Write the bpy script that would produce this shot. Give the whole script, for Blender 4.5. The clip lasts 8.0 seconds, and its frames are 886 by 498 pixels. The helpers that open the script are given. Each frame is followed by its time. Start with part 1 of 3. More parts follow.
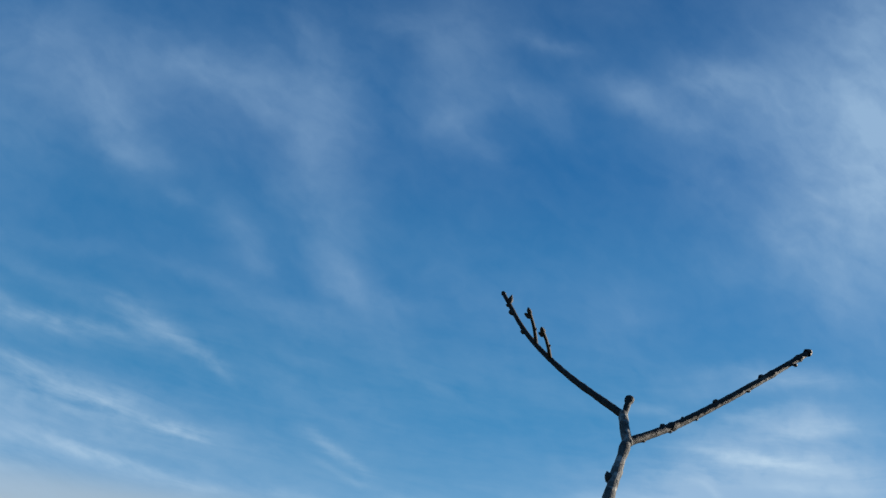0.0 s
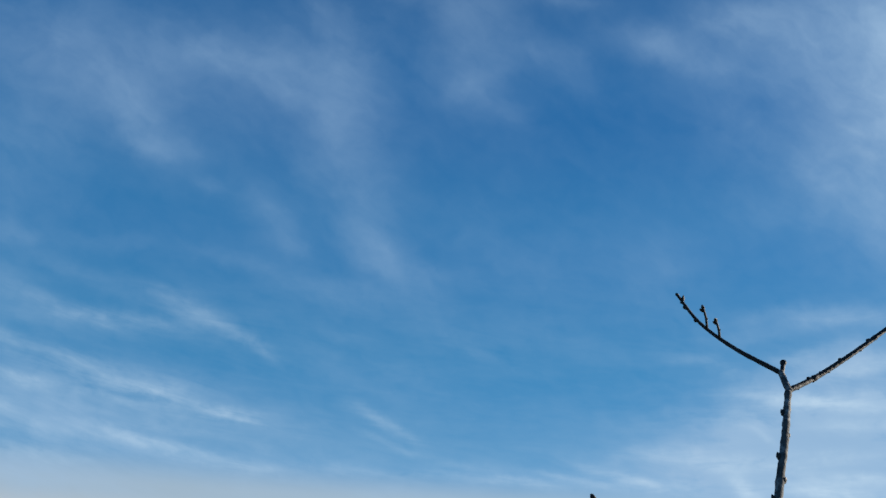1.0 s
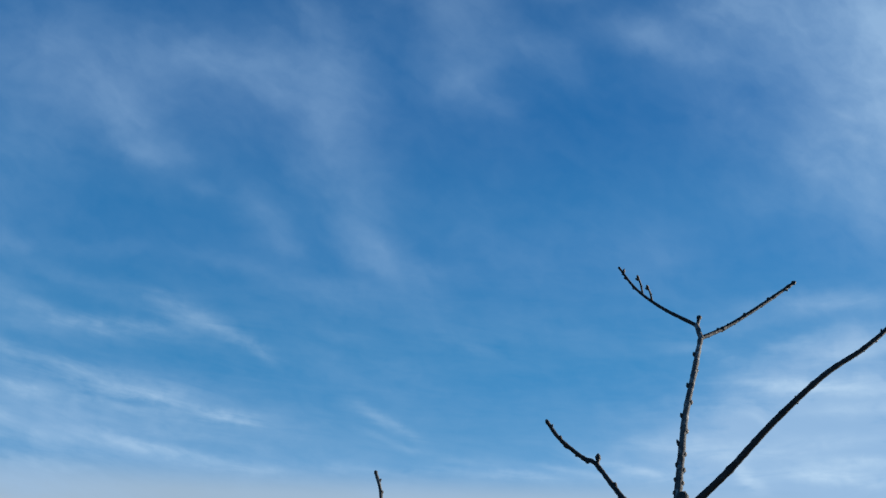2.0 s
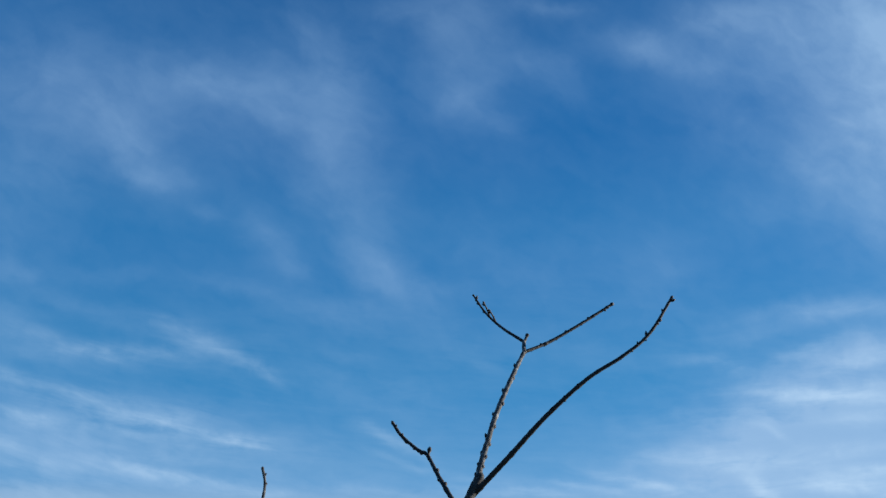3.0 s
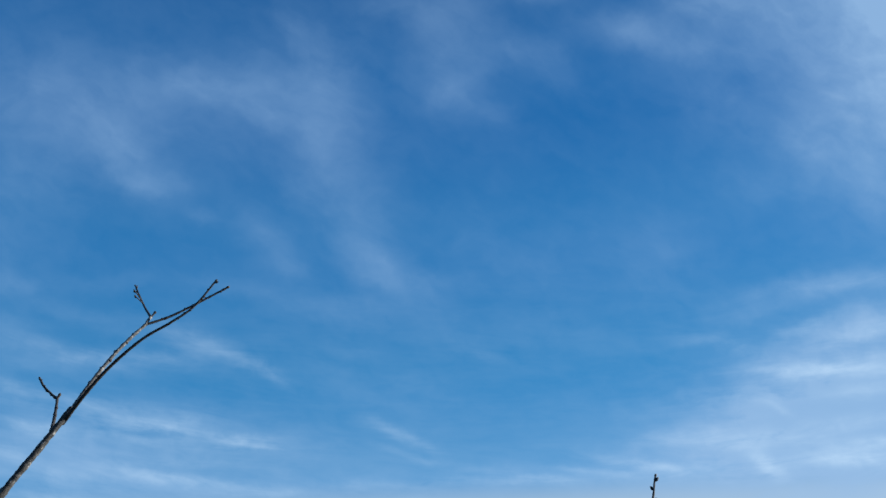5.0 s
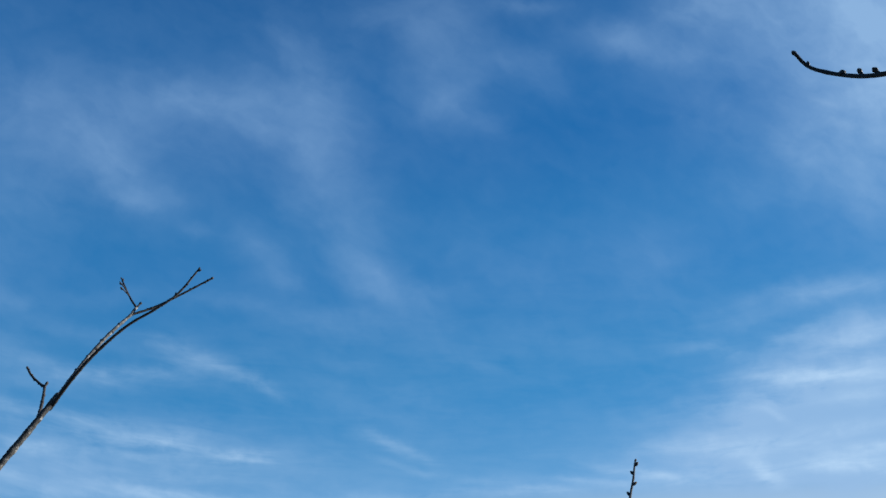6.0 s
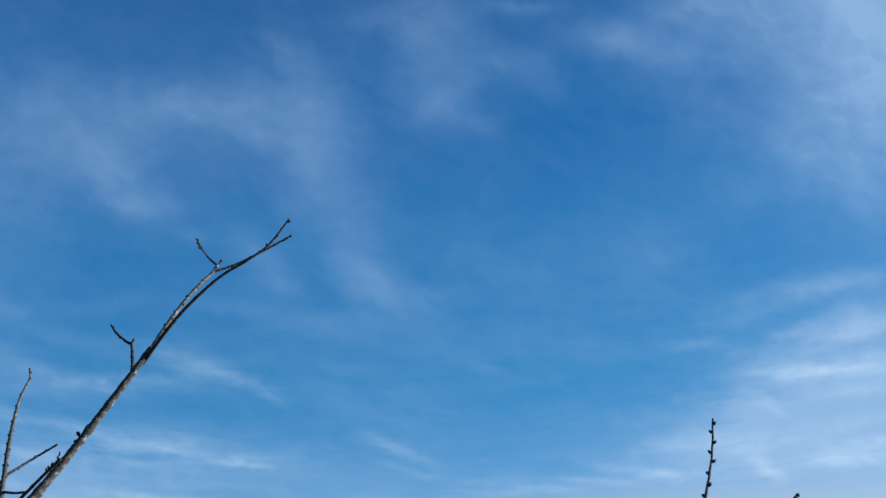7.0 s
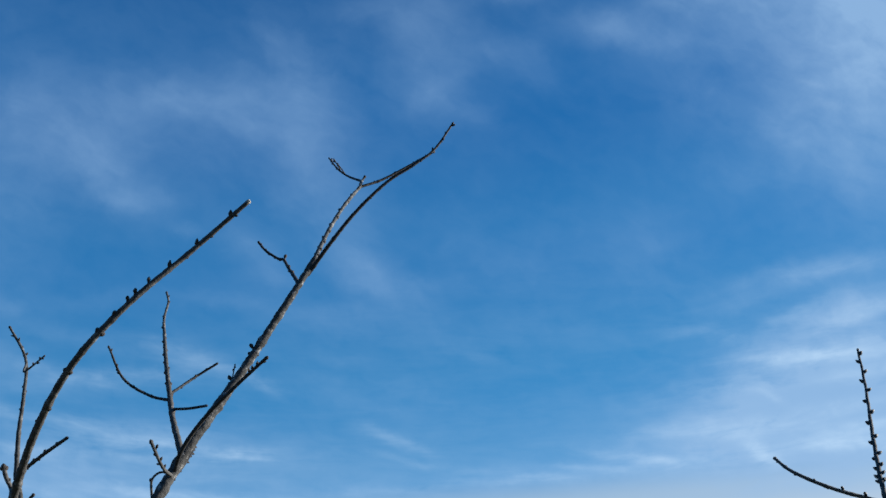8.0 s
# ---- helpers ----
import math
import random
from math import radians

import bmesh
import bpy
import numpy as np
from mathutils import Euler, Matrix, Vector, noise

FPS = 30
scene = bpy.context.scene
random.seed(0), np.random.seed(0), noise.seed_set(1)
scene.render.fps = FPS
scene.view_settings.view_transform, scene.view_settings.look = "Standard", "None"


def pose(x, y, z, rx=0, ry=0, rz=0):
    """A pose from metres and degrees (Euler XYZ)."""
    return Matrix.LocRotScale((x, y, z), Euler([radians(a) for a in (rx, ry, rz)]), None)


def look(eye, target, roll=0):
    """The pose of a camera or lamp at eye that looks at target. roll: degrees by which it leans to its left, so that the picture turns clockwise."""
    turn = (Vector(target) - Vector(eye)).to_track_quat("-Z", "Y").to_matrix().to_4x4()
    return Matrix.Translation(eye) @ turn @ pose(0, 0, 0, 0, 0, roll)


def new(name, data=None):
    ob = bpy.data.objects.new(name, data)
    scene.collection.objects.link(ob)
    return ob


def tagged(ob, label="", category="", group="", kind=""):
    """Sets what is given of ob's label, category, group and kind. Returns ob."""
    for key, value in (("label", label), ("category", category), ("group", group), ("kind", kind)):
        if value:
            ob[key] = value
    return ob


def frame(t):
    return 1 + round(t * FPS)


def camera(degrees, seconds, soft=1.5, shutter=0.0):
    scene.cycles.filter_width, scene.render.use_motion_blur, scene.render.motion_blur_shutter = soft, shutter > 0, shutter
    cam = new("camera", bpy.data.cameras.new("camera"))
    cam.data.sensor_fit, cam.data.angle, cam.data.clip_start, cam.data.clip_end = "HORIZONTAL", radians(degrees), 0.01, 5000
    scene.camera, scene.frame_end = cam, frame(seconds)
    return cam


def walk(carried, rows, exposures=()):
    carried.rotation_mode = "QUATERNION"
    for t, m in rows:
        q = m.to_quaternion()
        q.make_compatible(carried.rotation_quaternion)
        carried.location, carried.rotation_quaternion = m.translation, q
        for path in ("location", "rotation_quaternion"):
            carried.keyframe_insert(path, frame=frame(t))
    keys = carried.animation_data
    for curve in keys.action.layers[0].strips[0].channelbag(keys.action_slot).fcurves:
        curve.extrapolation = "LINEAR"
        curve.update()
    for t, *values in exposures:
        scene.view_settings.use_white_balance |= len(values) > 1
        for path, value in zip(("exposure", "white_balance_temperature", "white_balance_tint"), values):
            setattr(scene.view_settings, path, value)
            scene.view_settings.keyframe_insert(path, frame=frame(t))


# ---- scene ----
cam = camera(58.0, 8.0, soft=1.5)
walk(cam, [
    (0.0, pose(0.000, 0.000, 3.200, 112.67, -6.93, -2.88)),
    (0.2, pose(-0.071, -0.065, 3.188, 112.12, -5.62, -0.53)),
    (0.3, pose(-0.098, -0.112, 3.176, 111.32, -5.09, -0.03)),
    (0.5, pose(-0.135, -0.164, 3.160, 109.86, -4.49, 0.52)),
    (0.7, pose(-0.173, -0.233, 3.141, 109.79, -4.10, 0.29)),
    (1.0, pose(-0.202, -0.309, 3.132, 110.00, -3.39, 1.00)),
    (1.2, pose(-0.199, -0.343, 3.142, 109.56, -2.95, 1.46)),
    (2.3, pose(-0.149, -0.599, 3.011, 109.97, -1.08, 1.53)),
    (2.5, pose(-0.096, -0.647, 3.009, 110.50, -0.66, 1.99)),
    (3.0, pose(0.056, -0.771, 2.983, 110.99, -0.32, 2.11)),
    (3.5, pose(0.242, -0.867, 2.955, 110.79, 0.40, 2.39)),
    (4.0, pose(0.493, -1.012, 2.898, 110.11, 0.97, 2.40)),
    (4.2, pose(0.589, -1.050, 2.881, 110.04, 1.15, 2.54)),
    (5.3, pose(0.962, -1.257, 2.765, 110.68, 2.48, 2.80)),
    (5.5, pose(0.971, -1.260, 2.754, 110.84, 2.60, 2.72)),
    (6.0, pose(0.943, -1.247, 2.721, 111.21, 3.03, 2.77)),
    (6.5, pose(0.855, -1.226, 2.686, 111.69, 3.62, 3.00)),
    (7.0, pose(0.725, -1.184, 2.636, 111.35, 3.99, 2.99)),
    (7.5, pose(0.600, -1.148, 2.593, 110.75, 4.30, 2.95)),
    (7.7, pose(0.542, -1.135, 2.574, 110.76, 4.51, 2.68)),
    (7.8, pose(0.522, -1.128, 2.564, 110.89, 4.52, 2.72)),
    (7.9, pose(0.438, -1.102, 2.542, 110.90, 4.64, 2.82)),
    (8.0, pose(0.340, -1.033, 2.545, 110.66, 4.86, 2.90)),
], exposures=[(0.0, 1.06, 7000, 10), (1.2, 1.06, 6900, 10), (2.3, 1.06, 6500, 10), (5.5, 1.06, 6300, 10), (8.0, 1.06, 6300, 10)])

# ---- world: clear winter sky with high ice cloud, low sun to the north-east ----
SUN_AZ, SUN_EL = 68.0, 13.0        # degrees clockwise from +y, and above the horizon
SKY_STRENGTH = 0.05
SKY_LEVEL = 2.2                   # the sky texture's own brightness well up in the field
world = bpy.data.worlds.new("sky")
scene.world = world
world.use_nodes = True
wt = world.node_tree
wt.nodes.clear()


def node(tree, kind, operation=None, use_clamp=False, data_type=None, sky_type=None):
    n = tree.nodes.new(kind)
    if operation:
        n.operation = operation
    if use_clamp:
        n.use_clamp = True
    if data_type:
        n.data_type = data_type
    if sky_type:
        n.sky_type = sky_type
    return n


def calc(op, a, b=None, c=None, clamp=False):
    """A math node of the sky; each of a, b, c is a socket or a number."""
    n = node(wt, "ShaderNodeMath", operation=op, use_clamp=clamp)
    for i, v in enumerate((a, b, c)):
        if v is None:
            continue
        if isinstance(v, (int, float)):
            n.inputs[i].default_value = v
        else:
            wt.links.new(v, n.inputs[i])
    return n.outputs[0]


def dot(vec, axis):
    n = node(wt, "ShaderNodeVectorMath", operation="DOT_PRODUCT")
    wt.links.new(vec, n.inputs[0])
    n.inputs[1].default_value = axis
    return n.outputs["Value"]


def joined(x, y, z=0.0):
    n = node(wt, "ShaderNodeCombineXYZ")
    for i, v in enumerate((x, y, z)):
        if isinstance(v, (int, float)):
            n.inputs[i].default_value = v
        else:
            wt.links.new(v, n.inputs[i])
    return n.outputs[0]


def cloud_noise(vec, scale, detail=4.0, rough=0.55, turn=0.0, stretch=(1, 1, 1), distort=0.0):
    spin = node(wt, "ShaderNodeMapping")
    spin.inputs["Rotation"].default_value = (0, 0, radians(turn))
    wt.links.new(vec, spin.inputs["Vector"])
    m = node(wt, "ShaderNodeMapping")
    m.inputs["Scale"].default_value = stretch
    wt.links.new(spin.outputs[0], m.inputs["Vector"])
    n = node(wt, "ShaderNodeTexNoise")
    n.inputs["Scale"].default_value, n.inputs["Detail"].default_value = scale, detail
    n.inputs["Roughness"].default_value, n.inputs["Distortion"].default_value = rough, distort
    wt.links.new(m.outputs[0], n.inputs["Vector"])
    return n


ray_dir = node(wt, "ShaderNodeTexCoord").outputs["Generated"]
ahead = calc("MAXIMUM", dot(ray_dir, (-0.0364, 0.9330, 0.3581)), 0.12)
su = calc("DIVIDE", dot(ray_dir, (0.9993, 0.0351, 0.0101)), ahead)   # across the cloud field
sv = calc("DIVIDE", dot(ray_dir, (0.0032, -0.3582, 0.9336)), ahead)  # up the cloud field
flat = joined(su, sv)


def pushed(scale, detail, rough, amount):
    """The cloud field's own place, pushed about by a noise; the third value is 1."""
    drift = cloud_noise(flat, scale, detail, rough)
    shift = node(wt, "ShaderNodeVectorMath", operation="MULTIPLY_ADD")
    wt.links.new(drift.outputs["Color"], shift.inputs[0])
    shift.inputs[1].default_value = (amount, amount, 0.0)
    shift.inputs[2].default_value = (-amount / 2, -amount / 2, 1.0)
    n = node(wt, "ShaderNodeVectorMath", operation="ADD")
    wt.links.new(flat, n.inputs[0])
    wt.links.new(shift.outputs[0], n.inputs[1])
    return n.outputs[0]


drifted = pushed(9.0, 5.0, 0.58, 0.055)   # for the veils
combed = pushed(14.0, 6.0, 0.62, 0.025)   # for the wisps


def bank(field, under, x, y, length, width, turn, strength, bend=0.0):
    """The cloud so far with one more soft bank of ice cloud, its ends bent up or down."""
    c, s = math.cos(radians(turn)), math.sin(radians(turn))
    along = dot(field, (c / length, s / length, -(x * c + y * s) / length))
    across = dot(field, (-s / width, c / width, (x * s - y * c) / width))
    square = calc("MULTIPLY", along, along)
    if bend:
        across = calc("MULTIPLY_ADD", square, -bend * length / width, across)
    far = calc("MULTIPLY_ADD", across, across, square)
    return calc("MULTIPLY_ADD", calc("POWER", 1 / math.e, far), strength, under)


veils = 0.0
# large slanting veil high on one side
veils = bank(drifted, veils, -0.399, 0.206, 0.297, 0.106, -8, 0.02)
veils = bank(drifted, veils, -0.505, 0.185, 0.134, 0.064, -33, 0.17)
veils = bank(drifted, veils, -0.369, 0.187, 0.106, 0.053, -22, 0.08)
veils = bank(drifted, veils, -0.253, 0.134, 0.078, 0.042, -20, 0.06)
veils = bank(drifted, veils, -0.290, 0.207, 0.085, 0.035, -3, 0.07)
veils = bank(drifted, veils, -0.402, 0.153, 0.067, 0.035, -42, 0.17)
veils = bank(drifted, veils, -0.307, 0.216, 0.163, 0.039, -8, 0.12)
veils = bank(drifted, veils, -0.222, 0.195, 0.067, 0.035, -12, 0.10)
veils = bank(drifted, veils, -0.208, 0.162, 0.032, 0.018, -30, 0.10)
veils = bank(drifted, veils, -0.378, 0.107, 0.042, 0.028, -50, 0.10)
veils = bank(drifted, veils, -0.547, 0.100, 0.085, 0.042, 0, 0.07)
# two upright bands
veils = bank(drifted, veils, -0.130, 0.192, 0.120, 0.071, -80, 0.08)
veils = bank(drifted, veils, -0.137, 0.206, 0.092, 0.044, -82, 0.13)
veils = bank(drifted, veils, -0.151, 0.144, 0.035, 0.024, -50, 0.12)
veils = bank(drifted, veils, -0.137, 0.082, 0.060, 0.048, -70, 0.13)
veils = bank(drifted, veils, -0.091, 0.040, 0.050, 0.039, -55, 0.11)
veils = bank(drifted, veils, -0.169, 0.269, 0.042, 0.016, -50, 0.07)
veils = bank(drifted, veils, 0.022, 0.255, 0.099, 0.057, -80, 0.18)
veils = bank(drifted, veils, 0.022, 0.190, 0.044, 0.014, 28, 0.09)
veils = bank(drifted, veils, 0.047, 0.167, 0.042, 0.016, -25, 0.08)
veils = bank(drifted, veils, -0.059, 0.298, 0.050, 0.021, 0, 0.07)
veils = bank(drifted, veils, 0.121, 0.233, 0.053, 0.019, -14, 0.15)
veils = bank(drifted, veils, 0.153, 0.241, 0.021, 0.011, -40, 0.06)
veils = bank(drifted, veils, 0.132, 0.306, 0.042, 0.013, -5, 0.16)
veils = bank(drifted, veils, 0.153, 0.195, 0.042, 0.014, -15, 0.06)
veils = bank(drifted, veils, 0.250, 0.251, 0.035, 0.018, -18, 0.22)
veils = bank(drifted, veils, 0.202, 0.262, 0.042, 0.021, -10, 0.08)
veils = bank(drifted, veils, 0.284, 0.227, 0.028, 0.014, -40, 0.07)
veils = bank(drifted, veils, 0.342, 0.285, 0.067, 0.030, 12, 0.25)
veils = bank(drifted, veils, 0.315, 0.220, 0.050, 0.020, -10, 0.12)
# bright veil towards the sun
veils = bank(drifted, veils, 0.588, 0.234, 0.205, 0.134, 95, 0.74)
veils = bank(drifted, veils, 0.397, 0.255, 0.092, 0.053, 12, 0.25)
veils = bank(drifted, veils, 0.492, 0.079, 0.085, 0.039, -35, 0.20)
veils = bank(drifted, veils, 0.400, 0.049, 0.060, 0.030, -15, 0.10)
veils = bank(drifted, veils, 0.351, 0.149, 0.064, 0.042, -30, 0.09)
# thin patches in the middle
veils = bank(drifted, veils, -0.540, 0.036, 0.092, 0.067, 0, 0.08)
veils = bank(drifted, veils, -0.349, 0.094, 0.046, 0.013, -5, 0.12)
veils = bank(drifted, veils, -0.291, 0.053, 0.030, 0.011, -20, 0.10)
veils = bank(drifted, veils, -0.214, 0.011, 0.053, 0.024, -58, 0.17)
veils = bank(drifted, veils, -0.194, -0.028, 0.028, 0.021, -40, 0.07)
veils = bank(drifted, veils, -0.544, -0.022, 0.042, 0.013, 8, 0.11)
veils = bank(drifted, veils, -0.547, -0.091, 0.067, 0.030, -20, 0.18)
veils = bank(drifted, veils, -0.247, -0.044, 0.074, 0.011, -17, 0.10)
veils = bank(drifted, veils, -0.448, -0.070, 0.092, 0.011, -22, 0.09)
veils = bank(drifted, veils, -0.427, -0.028, 0.078, 0.013, -5, 0.07)
veils = bank(drifted, veils, -0.095, -0.013, 0.039, 0.025, -45, 0.13)
veils = bank(drifted, veils, -0.074, -0.026, 0.044, 0.025, -38, 0.15)
veils = bank(drifted, veils, -0.051, -0.050, 0.060, 0.020, -28, 0.15)
veils = bank(drifted, veils, 0.011, -0.052, 0.042, 0.013, -15, 0.09)
veils = bank(drifted, veils, -0.141, -0.079, 0.074, 0.018, -3, 0.13)
veils = bank(drifted, veils, -0.045, -0.105, 0.106, 0.035, -10, 0.07)
veils = bank(drifted, veils, 0.209, -0.105, 0.184, 0.085, -8, 0.02)
veils = bank(drifted, veils, 0.103, -0.028, 0.106, 0.042, -20, 0.07)
veils = bank(drifted, veils, 0.259, -0.021, 0.078, 0.042, -10, 0.10)
veils = bank(drifted, veils, 0.153, -0.127, 0.099, 0.035, -10, 0.06)
veils = bank(drifted, veils, 0.499, -0.079, 0.088, 0.016, 4, 0.25)
veils = bank(drifted, veils, 0.386, -0.098, 0.067, 0.017, 8, 0.17)
veils = bank(drifted, veils, 0.280, -0.084, 0.057, 0.028, 0, 0.04)
# low banks
veils = bank(drifted, veils, -0.352, -0.209, 0.106, 0.023, -6, 0.15)
veils = bank(drifted, veils, -0.121, -0.129, 0.057, 0.013, -14, 0.07)
veils = bank(drifted, veils, -0.032, -0.181, 0.057, 0.013, -18, 0.06)
veils = bank(drifted, veils, -0.448, -0.254, 0.226, 0.044, -9, 0.40)
veils = bank(drifted, veils, -0.540, -0.176, 0.067, 0.020, -24, 0.15)
veils = bank(drifted, veils, -0.554, -0.319, 0.163, 0.024, -4, 0.40)
veils = bank(drifted, veils, -0.342, -0.183, 0.106, 0.018, -14, 0.09)
veils = bank(drifted, veils, -0.470, -0.127, 0.106, 0.018, -6, 0.11)
veils = bank(drifted, veils, -0.201, -0.247, 0.064, 0.028, -12, 0.09)
veils = bank(drifted, veils, -0.158, -0.155, 0.078, 0.020, -25, 0.07)
veils = bank(drifted, veils, -0.066, -0.197, 0.085, 0.028, -20, 0.06)
veils = bank(drifted, veils, 0.528, -0.233, 0.177, 0.081, 8, 0.96)
veils = bank(drifted, veils, 0.358, -0.250, 0.120, 0.041, 14, 0.40)
veils = bank(drifted, veils, 0.464, -0.307, 0.156, 0.035, 3, 0.69)
veils = bank(drifted, veils, 0.499, -0.141, 0.085, 0.028, 14, 0.47)
veils = bank(drifted, veils, 0.259, -0.296, 0.092, 0.018, -6, 0.16)
veils = bank(drifted, veils, 0.082, -0.305, 0.141, 0.016, 2, 0.15)
veils = bank(drifted, veils, -0.158, -0.310, 0.141, 0.016, -3, 0.13)
wisps = 0.0
# hooked streaks, falling
wisps = bank(combed, wisps, -0.249, -0.136, 0.058, 0.008, -27, 0.07)
wisps = bank(combed, wisps, -0.289, -0.120, 0.078, 0.017, -22, 0.06)
wisps = bank(combed, wisps, -0.314, -0.107, 0.062, 0.014, -20, 0.07)
wisps = bank(combed, wisps, -0.222, -0.151, 0.023, 0.007, -38, 0.10)
wisps = bank(combed, wisps, -0.385, -0.128, 0.074, 0.011, -4, 0.13)
wisps = bank(combed, wisps, -0.463, -0.120, 0.054, 0.009, -12, 0.09)
wisps = bank(combed, wisps, -0.512, -0.098, 0.039, 0.009, -10, 0.07)
wisps = bank(combed, wisps, -0.523, -0.207, 0.037, 0.008, -17, 0.22)
wisps = bank(combed, wisps, -0.547, -0.155, 0.035, 0.011, -25, 0.12)
wisps = bank(combed, wisps, -0.448, -0.199, 0.066, 0.010, -14, 0.15)
wisps = bank(combed, wisps, -0.367, -0.216, 0.058, 0.009, -14, 0.22)
wisps = bank(combed, wisps, -0.342, -0.209, 0.026, 0.009, 4, 0.10)
wisps = bank(combed, wisps, -0.254, -0.243, 0.040, 0.007, -6, 0.25)
wisps = bank(combed, wisps, -0.300, -0.230, 0.043, 0.008, -18, 0.12)
wisps = bank(combed, wisps, -0.470, -0.176, 0.070, 0.010, -13, 0.10)
wisps = bank(combed, wisps, -0.399, -0.226, 0.086, 0.012, -12, 0.09)
wisps = bank(combed, wisps, -0.546, -0.241, 0.023, 0.010, -20, 0.13)
wisps = bank(combed, wisps, -0.374, -0.274, 0.058, 0.009, -12, 0.18)
wisps = bank(combed, wisps, -0.335, -0.281, 0.036, 0.007, -7, 0.16)
wisps = bank(combed, wisps, -0.272, -0.294, 0.058, 0.008, -6, 0.18)
wisps = bank(combed, wisps, -0.463, -0.281, 0.070, 0.010, -8, 0.06)
wisps = bank(combed, wisps, -0.512, -0.298, 0.086, 0.010, -5, 0.15)
wisps = bank(combed, wisps, -0.215, -0.305, 0.047, 0.006, -5, 0.10)
wisps = bank(combed, wisps, -0.314, -0.260, 0.062, 0.009, -8, 0.07)
wisps = bank(combed, wisps, -0.344, -0.208, 0.051, 0.012, -6, 0.10)
wisps = bank(combed, wisps, -0.413, -0.186, 0.070, 0.012, -9, 0.07)
wisps = bank(combed, wisps, -0.258, -0.237, 0.047, 0.007, -2, 0.10)
wisps = bank(combed, wisps, -0.430, -0.222, 0.070, 0.009, -8, 0.06)
wisps = bank(combed, wisps, -0.481, -0.268, 0.093, 0.009, -4, 0.09)
# short streak
wisps = bank(combed, wisps, -0.066, -0.238, 0.037, 0.007, -31, 0.13)
wisps = bank(combed, wisps, -0.102, -0.223, 0.031, 0.008, -24, 0.04)
wisps = bank(combed, wisps, -0.031, -0.254, 0.023, 0.006, -32, 0.06)
wisps = bank(combed, wisps, 0.047, -0.141, 0.047, 0.010, -20, 0.04)
wisps = bank(combed, wisps, 0.115, -0.306, 0.058, 0.006, -4, 0.15)
wisps = bank(combed, wisps, 0.155, -0.296, 0.035, 0.005, -10, 0.09)
wisps = bank(combed, wisps, 0.025, -0.284, 0.051, 0.006, -8, 0.06)
wisps = bank(combed, wisps, -0.056, -0.266, 0.039, 0.005, -22, 0.07)
wisps = bank(combed, wisps, -0.010, -0.302, 0.070, 0.007, 2, 0.09)
wisps = bank(combed, wisps, -0.116, -0.302, 0.047, 0.007, -6, 0.07)
# level streaks under the sun
wisps = bank(combed, wisps, 0.482, -0.187, 0.093, 0.010, -3, 0.48)
wisps = bank(combed, wisps, 0.429, -0.196, 0.039, 0.007, 6, 0.11)
wisps = bank(combed, wisps, 0.359, -0.152, 0.048, 0.010, -18, 0.04)
wisps = bank(combed, wisps, 0.400, -0.168, 0.039, 0.010, -20, 0.05)
wisps = bank(combed, wisps, 0.457, -0.128, 0.047, 0.009, 22, 0.11)
wisps = bank(combed, wisps, 0.528, -0.141, 0.054, 0.011, 10, 0.18)
wisps = bank(combed, wisps, 0.492, -0.079, 0.074, 0.009, 3, 0.11)
wisps = bank(combed, wisps, 0.538, -0.176, 0.039, 0.008, 4, 0.14)
wisps = bank(combed, wisps, 0.419, -0.234, 0.020, 0.005, -38, 0.14)
wisps = bank(combed, wisps, 0.400, -0.224, 0.019, 0.006, -5, 0.09)
wisps = bank(combed, wisps, 0.535, -0.215, 0.070, 0.009, 3, 0.25)
wisps = bank(combed, wisps, 0.492, -0.254, 0.086, 0.010, 5, 0.21)
wisps = bank(combed, wisps, 0.386, -0.269, 0.093, 0.010, -3, 0.28)
wisps = bank(combed, wisps, 0.365, -0.211, 0.086, 0.011, 3, 0.11)
wisps = bank(combed, wisps, 0.535, -0.281, 0.062, 0.009, 4, 0.35)
wisps = bank(combed, wisps, 0.510, -0.299, 0.086, 0.009, -3, 0.44)
wisps = bank(combed, wisps, 0.400, -0.303, 0.028, 0.011, -44, 0.53)
wisps = bank(combed, wisps, 0.450, -0.302, 0.054, 0.010, -4, 0.12)
wisps = bank(combed, wisps, 0.252, -0.295, 0.058, 0.007, -13, 0.26)
wisps = bank(combed, wisps, 0.220, -0.303, 0.047, 0.008, -8, 0.14)
wisps = bank(combed, wisps, 0.305, -0.302, 0.047, 0.009, -3, 0.12)
wisps = bank(combed, wisps, 0.315, -0.254, 0.070, 0.009, 8, 0.07)
wisps = bank(combed, wisps, 0.503, 0.158, 0.023, 0.005, -24, 0.09)
wisps = bank(combed, wisps, 0.521, 0.127, 0.031, 0.006, -14, 0.07)
wisps = bank(combed, wisps, 0.322, -0.141, 0.047, 0.008, -6, 0.05)

